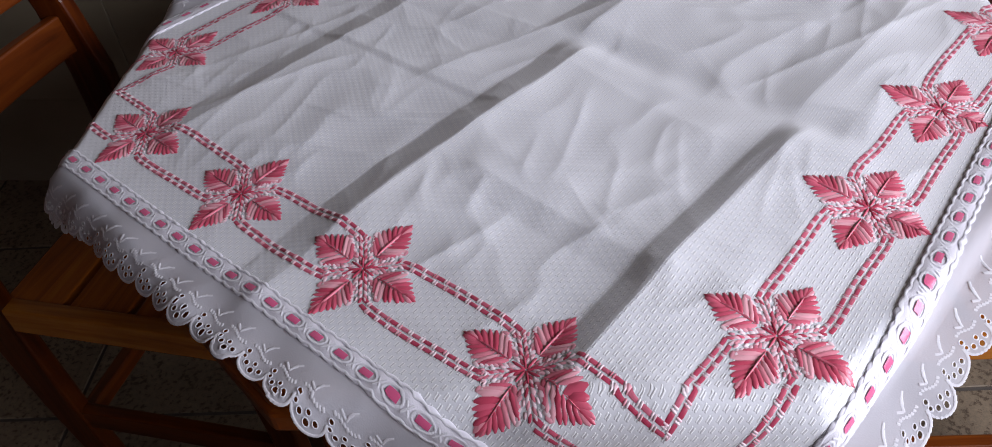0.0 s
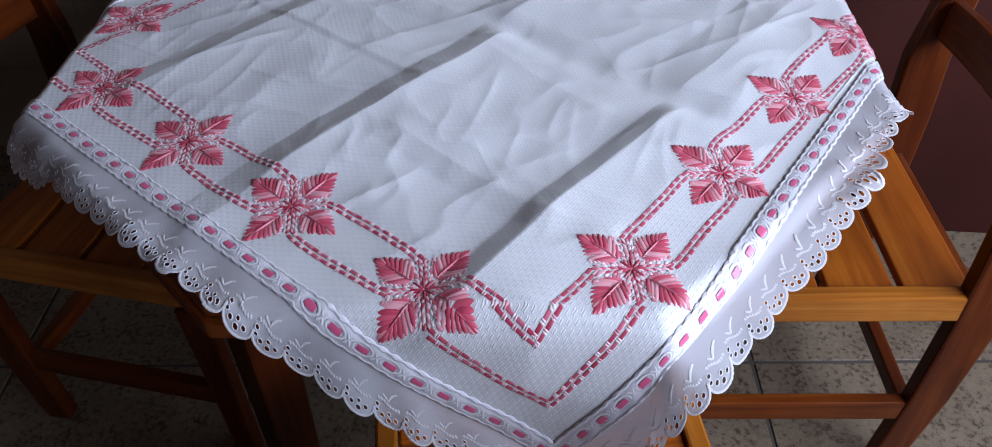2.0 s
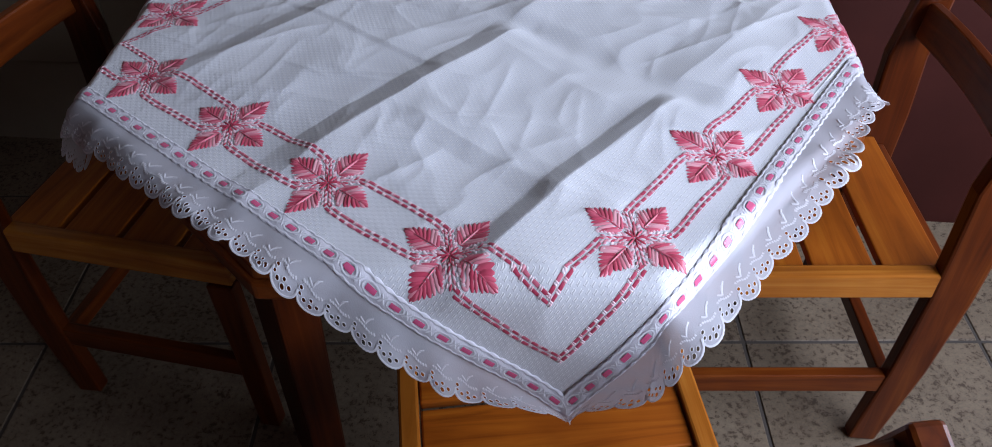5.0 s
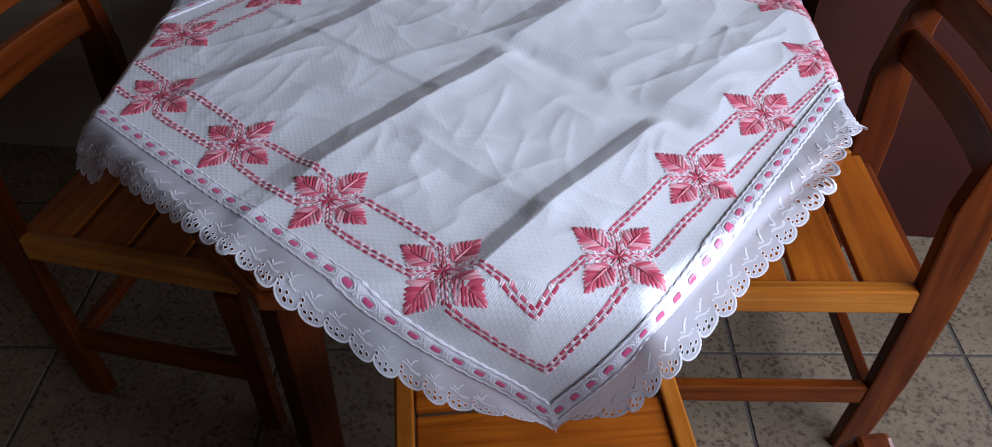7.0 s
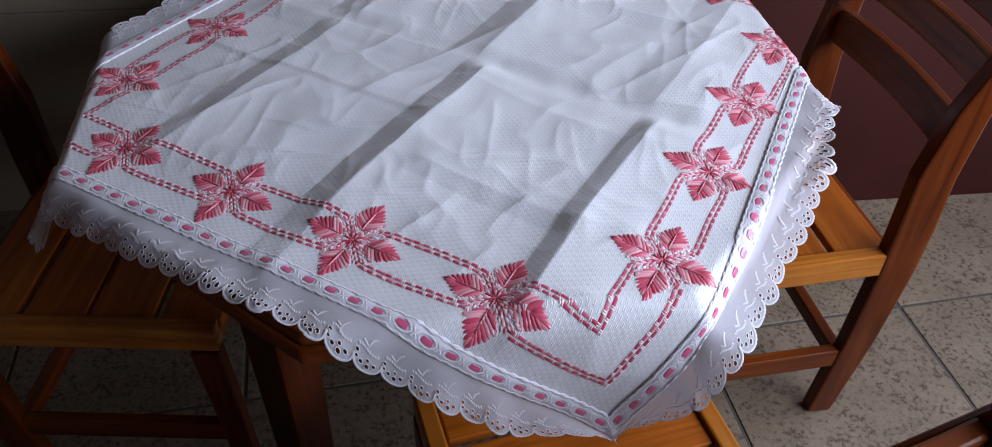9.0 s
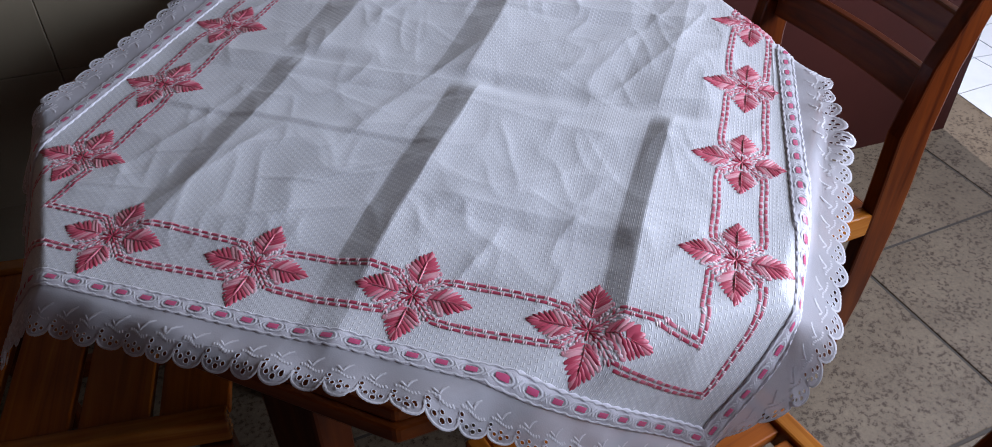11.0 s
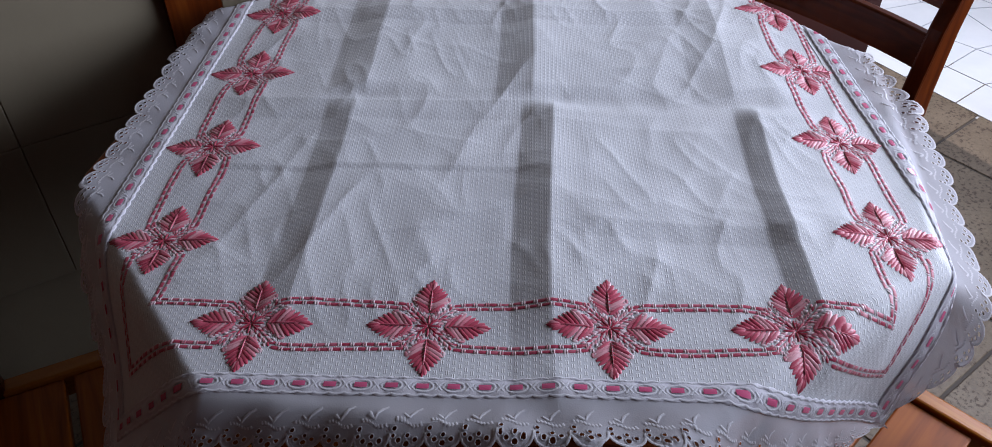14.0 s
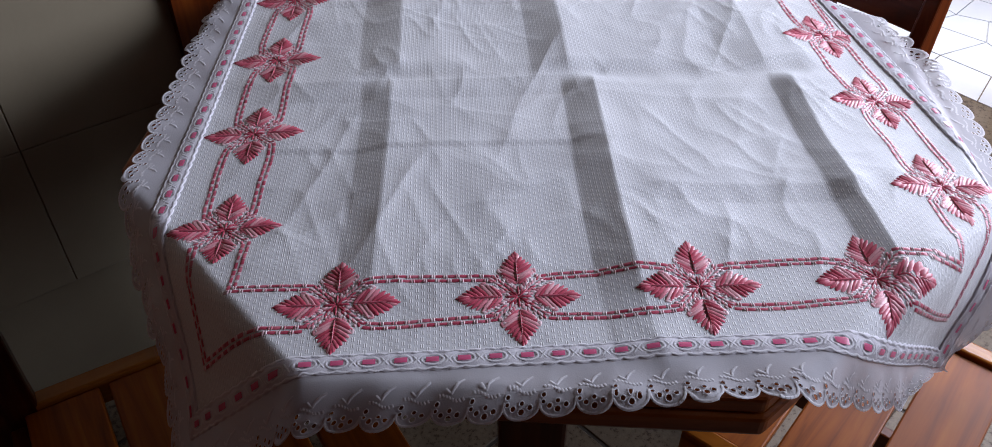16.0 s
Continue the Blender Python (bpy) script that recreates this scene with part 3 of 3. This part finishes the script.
def flower(cu, cv, turn):
    fl = new("embroidered_flower")
    fl.parent = cloth
    fl["label"] = "four-leaved flower in rose satin stitch"
    ca, sa = math.cos(turn), math.sin(turn)

    def at(x, y):
        return (cu + x * ca - y * sa, cv + x * sa + y * ca)

    for k in range(4):
        a = k * math.pi / 2
        s = Stitches()

        def pt(r, w):
            return at(r * math.cos(a) - w * math.sin(a), r * math.sin(a) + w * math.cos(a))

        n = 8
        for i in range(n):
            r0 = 0.0175 + 0.0335 * i / (n - 1)
            r1 = r0 + 0.0130
            for sg in (-1, 1):
                wo = leaf_half(min(r1, 0.0655)) + 0.0012
                s.add(pt(r0, sg * 0.0006), pt(r1 + rng.uniform(-0.001, 0.001), sg * wo), 0.0052 + rng.uniform(-0.0008, 0.0008), 0.0017 + rng.uniform(-0.0004, 0.0006), 0.35)
        s.add(pt(0.050, 0), pt(0.067, 0), 0.005, 0.002, 0.2)
        s.add(pt(0.018, 0), pt(0.056, 0), 0.0014, 0.0026)
        s.make("leaf", ROSE, fl)
        # pale darning round the leaf's foot
        q = Stitches()
        for i in range(8):
            r = 0.010 + 0.0034 * i
            for sg in (-1, 1):
                w = 0.0045 + 0.0022 * i
                if w < leaf_half(r) + 0.001 and r > 0.024:
                    continue
                q.add(pt(r, sg * w), pt(r + 0.0062, sg * (w - 0.0008)), 0.0036, 0.0009)
        q.make("leaf_base", PALE, fl, "pale pink darning stitches")
    arms = Stitches()
    pale = Stitches()
    for k in range(4):
        a = math.pi / 4 + k * math.pi / 2
        for i in range(8):
            r = 0.005 + 0.0042 * i
            for sg in (-1, 1):
                x0, y0 = r, sg * 0.0012
                x1, y1 = r + 0.0062, sg * 0.0034
                (pale if (i + (sg > 0)) % 2 == 0 else arms).add(at(x0 * math.cos(a) - y0 * math.sin(a), x0 * math.sin(a) + y0 * math.cos(a)),
                         at(x1 * math.cos(a) - y1 * math.sin(a), x1 * math.sin(a) + y1 * math.cos(a)), 0.0029, 0.0010)
                y0, y1 = sg * 0.0048, sg * 0.0066
                if i % 2 == 0 and i < 8:
                    pale.add(at((r + 0.003) * math.cos(a) - y0 * math.sin(a), (r + 0.003) * math.sin(a) + y0 * math.cos(a)),
                             at((r + 0.0075) * math.cos(a) - y1 * math.sin(a), (r + 0.0075) * math.sin(a) + y1 * math.cos(a)), 0.0028, 0.0012)
    for k in range(8):
        a = k * math.pi / 4
        arms.add(at(0.001 * math.cos(a), 0.001 * math.sin(a)), at(0.014 * math.cos(a), 0.014 * math.sin(a)), 0.0026, 0.002)
    arms.make("arm_stitching", ROSE, fl)
    pale.make("pale_stitching", PALE, fl, "pale pink zigzag stitches")


for side in range(4):
    for i in range(4):
        flower(*side_point(side, (i - 1.5) * PITCH, ROW), side * math.pi / 2)


# rose double lines from flower to flower, and round the corners
def border_run(s, pale, side, a, b, out, bend_a, bend_b):
    """Two rows of running stitch along a side, with pale loops between the dashes; bent ends lead into a flower."""
    n = max(2, int(round(abs(b - a) / 0.0132)))
    drift = rng.uniform(0, TAU)

    def at(t, off):
        x = a + (b - a) * t
        o = out + 0.0012 * math.sin(x * 38 + drift)
        for end, bend in ((a, bend_a), (b, bend_b)):
            k = max(0.0, 1 - abs(x - end) / 0.026) if bend else 0.0
            o += 0.0030 * k * k * (1 if ROW > out else -1)
        return side_point(side, x, o + off)

    for row in (-1, 1):
        for i in range(n):
            t0, t1 = (i + 0.08 + 0.34 * (row > 0)) / n, (i + 0.70 + 0.34 * (row > 0)) / n
            if t1 > 1.02:
                continue
            s.add(at(t0, row * 0.0031), at(t1, row * 0.0031), 0.0040 + rng.uniform(-0.0005, 0.0005), 0.0007, 0.9)
            for dd in (-0.0013, 0.0013):
                tm = t1 + 0.19 / n + dd / abs(b - a)
                pale.add(at(tm, row * 0.0031 - 0.0026), at(tm, row * 0.0031 + 0.0026), 0.0019, 0.0011)


TAU = 2 * math.pi
for side in range(4):
    for out in (ROW - 0.029, ROW + 0.030):
        end = out - 0.001
        near = 0.0235
        runs = [((i - 1.5) * PITCH + near, (i - 0.5) * PITCH - near, True, True) for i in range(3)]
        runs += [(1.5 * PITCH + 0.026, end, False, False), (-1.5 * PITCH - 0.026, -end, False, False)]
        for a, b, bend_a, bend_b in runs:
            run, pale = Stitches(), Stitches()
            border_run(run, pale, side, a, b, out, bend_a, bend_b)
            line = run.make("embroidered_border", LINE, cloth, "double row of rose running stitch")
            pale.make("loop_stitching", PALE, line, "pale pink thread loops")


# ---- ribbon lace and eyelet frill ----
UNIT = 0.0313
RIB = 0.510
COUNT = 33


def strip(name, side, rows, per, material, label="", thick=0.0):
    """A band round one side, mitred at its ends: rows of (out, height) functions of the run."""
    n = COUNT * per
    al = (np.arange(n + 1) / n * 2 - 1)
    us, vs, hs = [], [], []
    for out_f, h_f in rows:
        out = out_f(np.arange(n + 1) / per)
        h = h_f(np.arange(n + 1) / per)
        u, v = side_point(side, al * out, out)
        us.append(u), vs.append(v), hs.append(h)
    co = lay(np.array(us), np.array(vs), np.array(hs)).reshape(-1, 3)
    idx = np.arange(len(rows) * (n + 1)).reshape(len(rows), n + 1)
    f = np.stack([idx[:-1, :-1], idx[1:, :-1], idx[1:, 1:], idx[:-1, 1:]], -1).reshape(-1, 4)
    return mesh_part(name, co.tolist(), f.tolist(), material, cloth, label)


def ribbon_lace(side):
    def wavy(mid, amp):
        return lambda t: mid + amp * np.abs(np.sin(math.pi * t * 2)) * np.sign(mid - RIB)
    flat = lambda h: (lambda t: np.full_like(t, h))
    puff = lambda h: (lambda t: h + 0.0005 * np.cos(TAU * t))
    strip("galloon_lace", side, [
        (wavy(RIB - 0.0112, 0.0022), flat(0.0006)), (wavy(RIB - 0.0108, 0.0016), flat(0.0022)),
        (lambda t: np.full_like(t, RIB - 0.0090), puff(0.0020)), (lambda t: np.full_like(t, RIB - 0.0062), puff(0.0030)),
        (lambda t: np.full_like(t, RIB), puff(0.0026)), (lambda t: np.full_like(t, RIB + 0.0062), puff(0.0030)),
        (lambda t: np.full_like(t, RIB + 0.0090), puff(0.0020)), (wavy(RIB + 0.0108, 0.0016), flat(0.0024)),
        (wavy(RIB + 0.0113, 0.0022), flat(0.0004))], 12, BAND, "white scalloped galloon lace")
    # satin ribbon seen in its slots, and the corded loops between them
    loops = Stitches()
    for k in range(COUNT):
        mid = (2 * (k + 0.5) / COUNT - 1) * RIB
        rb = Stitches()
        rb.add(side_point(side, mid - 0.0063, RIB), side_point(side, mid + 0.0063, RIB), 0.0062, 0.0005, 0.98)
        rb.h = [x + 0.0033 for x in rb.h]
        rb.make("satin_ribbon", RIBBON, cloth, "pink satin ribbon threaded through the lace")
        # an oval loop round the slot, crossed threads between the slots and a scalloped edge
        edge = (2 * k / COUNT - 1) * RIB
        for j in range(14):
            a0, a1 = TAU * j / 14, TAU * (j + 1.15) / 14
            rx, ry = (r * (1 + rng.uniform(-0.05, 0.05)) for r in (0.0108, 0.0064))
            loops.add(side_point(side, mid + rx * math.cos(a0), RIB + ry * math.sin(a0)),
                      side_point(side, mid + rx * math.cos(a1), RIB + ry * math.sin(a1)), 0.0022, 0.0003, 0.9, 0.8)
            loops.h[-12:] = [x + 0.0029 for x in loops.h[-12:]]
        for sg in (-1, 1):                    # two short crossed threads in the bridge
            loops.add(side_point(side, edge - 0.0036, RIB - sg * 0.0050), side_point(side, edge + 0.0036, RIB + sg * 0.0050), 0.0022, 0.0004, 0.8, 0.7)
            loops.h[-12:] = [x + 0.0030 for x in loops.h[-12:]]
        for sg in (-1, 1):
            for q in range(6):
                x, x1 = mid + (q - 3) * 0.0052, mid + (q - 2) * 0.0052
                y, y1 = (0.0092 + 0.0020 * abs(math.sin(math.pi * p / 3)) for p in (q, q + 1))
                loops.add(side_point(side, x, RIB + sg * y), side_point(side, x1, RIB + sg * y1), 0.0024, 0.0005, 0.9, 0.8)
                loops.h[-12:] = [y2 + 0.0022 for y2 in loops.h[-12:]]
    lace_cord = loops.make("lace_cord", LACE, cloth, "white corded loops")
    tagged(lace_cord, kind="stuff")


def frill_h(s, w):
    """Gathers of the frill: it lifts and falls a little towards its free edge."""
    return 0.0012 + 0.0030 * w / 0.06 * (1 + np.sin(s * 2.1 + 1.2 * np.sin(s * 0.7)))


IN, OUT = 0.520, 0.552                        # plain part of the frill
SCALLOP = 0.0225


def eyelet_unit():
    """One scallop in unit coordinates (run 0 to 1, out in metres), with its holes cut."""
    from mathutils.geometry import delaunay_2d_cdt
    pts, edges = [], []

    def loop(ps):
        i = len(pts)
        pts.extend(Vector(p) for p in ps)
        edges.extend((i + k, i + (k + 1) % len(ps)) for k in range(len(ps)))

    arc = [(0.5 - 0.5 * math.cos(math.pi * k / 14), 0.0075 + (SCALLOP - 0.0075) * math.sin(math.pi * k / 14) ** 0.75) for k in range(15)]
    outline = [(0, 0), (0.25, 0), (0.5, 0), (0.75, 0), (1, 0)] + arc[::-1]
    loop([(x * UNIT, y) for x, y in outline])
    holes = [(0.5, 0.0160, 0.0025), (0.5, 0.0092, 0.0018), (0.27, 0.0128, 0.0021), (0.73, 0.0128, 0.0021), (0.10, 0.0035, 0.0019), (0.915, 0.0090, 0.0013), (0.10, 0.0092, 0.0016), (0.915, 0.0042, 0.0016)]
    for x, y, r in holes:
        if x in (0.915,):
            continue
        loop([(x * UNIT + r * math.cos(TAU * k / 8), y + r * math.sin(TAU * k / 8)) for k in range(8)])
    vs, _, fs, *_ = delaunay_2d_cdt(pts, edges, [], 1, 1e-7)
    keep = []
    for f in fs:
        c = sum((vs[i] for i in f), Vector((0, 0))) / len(f)
        if any((c - Vector((x * UNIT, y))).length < r * 0.92 for x, y, r in holes if x != 0.915):
            continue
        xx = c.x / UNIT
        top = 0.0075 + (SCALLOP - 0.0075) * max(0.0, 1 - (2 * xx - 1) ** 2) ** 0.375
        if c.y > top + 0.0002:
            continue
        keep.append(tuple(f))
    return [(v.x / UNIT, v.y) for v in vs], keep, holes


EYE_V, EYE_F, EYE_H = eyelet_unit()


def frill(side):
    rows = []
    for k in range(7):
        w = (OUT - IN) * k / 6
        rows.append(((lambda t, w=w: np.full_like(t, IN + w)), (lambda t, w=w: frill_h(t, w))))
    strip("frill", side, rows, 8, SHEER, "sheer white gathered frill")
    us, vs, hs, fs = [], [], [], []
    cord = Stitches()
    for k in range(COUNT):
        o = len(us)
        for x, y in EYE_V:
            out = OUT + y
            al = (2 * (k + x) / COUNT - 1) * out
            u, v = side_point(side, al, out)
            us.append(u), vs.append(v), hs.append(float(frill_h(k + x, out - IN)))
        fs.extend(tuple(o + i for i in f) for f in EYE_F)

        def put(x0, y0, x1, y1, wide, high):
            p = [side_point(side, (2 * (k + x) / COUNT - 1) * (OUT + y), OUT + y) for x, y in ((x0, y0), (x1, y1))]
            cord.add(p[0], p[1], wide, high, 0.95, 0.9)
            lift = float(frill_h(k + x0, OUT + y0 - IN))
            cord.h[-12:] = [q + lift for q in cord.h[-12:]]

        for j in range(12):                   # buttonholed rim
            t0, t1 = j / 12, (j + 1.2) / 12
            f = lambda t: (0.5 - 0.5 * math.cos(math.pi * t), 0.0072 + (SCALLOP - 0.0075) * math.sin(math.pi * min(t, 1)) ** 0.75)
            (a, b), (c, d) = f(t0), f(t1)
            put(a, b, c, d, 0.0026, 0.0006)
        for j in range(8):                    # satin scroll above the holes
            x = 0.10 + 0.70 * j / 7
            y = -0.0012 - 0.0026 * math.sin(TAU * (x + 0.1))
            put(x, y - 0.0010, x + 0.06, y + 0.0018, 0.0026, 0.0004)
        for x0, y0, x1, y1, w in ((0.46, -0.0040, 0.52, -0.0085, 0.0024), (0.51, -0.0080, 0.62, -0.0125, 0.0030), (0.60, -0.0118, 0.76, -0.0150, 0.0022), (0.44, -0.0045, 0.26, -0.0088, 0.0024)):
            put(x0, y0, x1, y1, w, 0.0005)    # a curved leaf and a small one
        for x, y, r in EYE_H:
            if x == 0.915:
                continue
            for j in range(8):
                a0, a1 = TAU * j / 8, TAU * (j + 1.1) / 8
                put(x + (r + 0.0005) * math.cos(a0) / UNIT, y + (r + 0.0005) * math.sin(a0), x + (r + 0.0005) * math.cos(a1) / UNIT, y + (r + 0.0005) * math.sin(a1), 0.0010, 0.0006)
    co = lay(np.array(us), np.array(vs), np.array(hs))
    mesh_part("eyelet_edging", co.tolist(), fs, SHEER, cloth, "scalloped eyelet edging with open holes")
    cord.make("eyelet_stitching", LACE, cloth, "white satin stitching")


for side in range(4):
    ribbon_lace(side)
    frill(side)

# ---- outdoors, seen through the doorway ----
patio = slab("patio", RIGHT - 0.01, 7.0, -4.0, 6.0, -0.028, -0.004, GREY, "bright white broken-marble paving outside the doorway", "pavement")
mosaic_rng = random.Random(11)
CELL, NS, NO = 0.17, 14, 17
knots = [[(RIGHT + 0.002 + CELL * i + (mosaic_rng.uniform(-0.05, 0.05) if i else 0), -0.95 + CELL * j + mosaic_rng.uniform(-0.05, 0.05)) for j in range(NO + 1)] for i in range(NS + 1)]
for i in range(NS):
    for j in range(NO):
        q = [Vector((*knots[a][b], -0.0035)) for a, b in ((i, j), (i + 1, j), (i + 1, j + 1), (i, j + 1))]
        mid = sum(q, Vector()) / 4
        bm = bmesh.new()
        lo = [bm.verts.new(p + (mid - p).normalized() * 0.003) for p in q]
        hi = [bm.verts.new(v.co + Vector((0, 0, 0.006))) for v in lo]
        bm.faces.new(hi)
        for k in range(4):
            bm.faces.new((lo[k], lo[(k + 1) % 4], hi[(k + 1) % 4], hi[k]))
        bmesh.ops.recalc_face_normals(bm, faces=bm.faces[:])
        part("stone", bm, MOSAIC, patio)

# ---- floor tiles ----
floor = slab("floor", LEFT, RIGHT - 0.012, FRONT, BACK, -0.029, -0.003, GROUT, "speckled beige stone tile floor with dark joints", "floor")
TILE_T, TSIZE = 40.2, 0.4955
te, tf = Vector((math.cos(radians(TILE_T)), math.sin(radians(TILE_T)), 0)), Vector((-math.sin(radians(TILE_T)), math.cos(radians(TILE_T)), 0))
origin = Vector((0.386, 0.329, 0))
tb = box((0.004, 0.004, -0.008), (TSIZE - 0.004, TSIZE - 0.004, 0.0), 0.0015, 1)
tile0 = part("tile", tb, TILE)
tile_mesh = tile0.data
used = False
for i in range(-9, 8):
    for j in range(-9, 5):
        p = origin + te * (i * TSIZE) + tf * (j * TSIZE)
        mid = p + (te + tf) * (TSIZE / 2)
        s, o = mid.dot(AX), mid.dot(AY)
        if s < LEFT - 0.2 or s > RIGHT + 0.05 or o < FRONT - 0.2 or o > BACK + 0.15:
            continue
        ob = tile0 if not used else new("tile", tile_mesh)
        used = True
        ob.parent = floor
        ob.matrix_parent_inverse = Matrix.Identity(4)
        ob.matrix_basis = floor.matrix_world.inverted() @ (Matrix.Translation(p) @ Matrix.Rotation(radians(TILE_T), 4, "Z"))
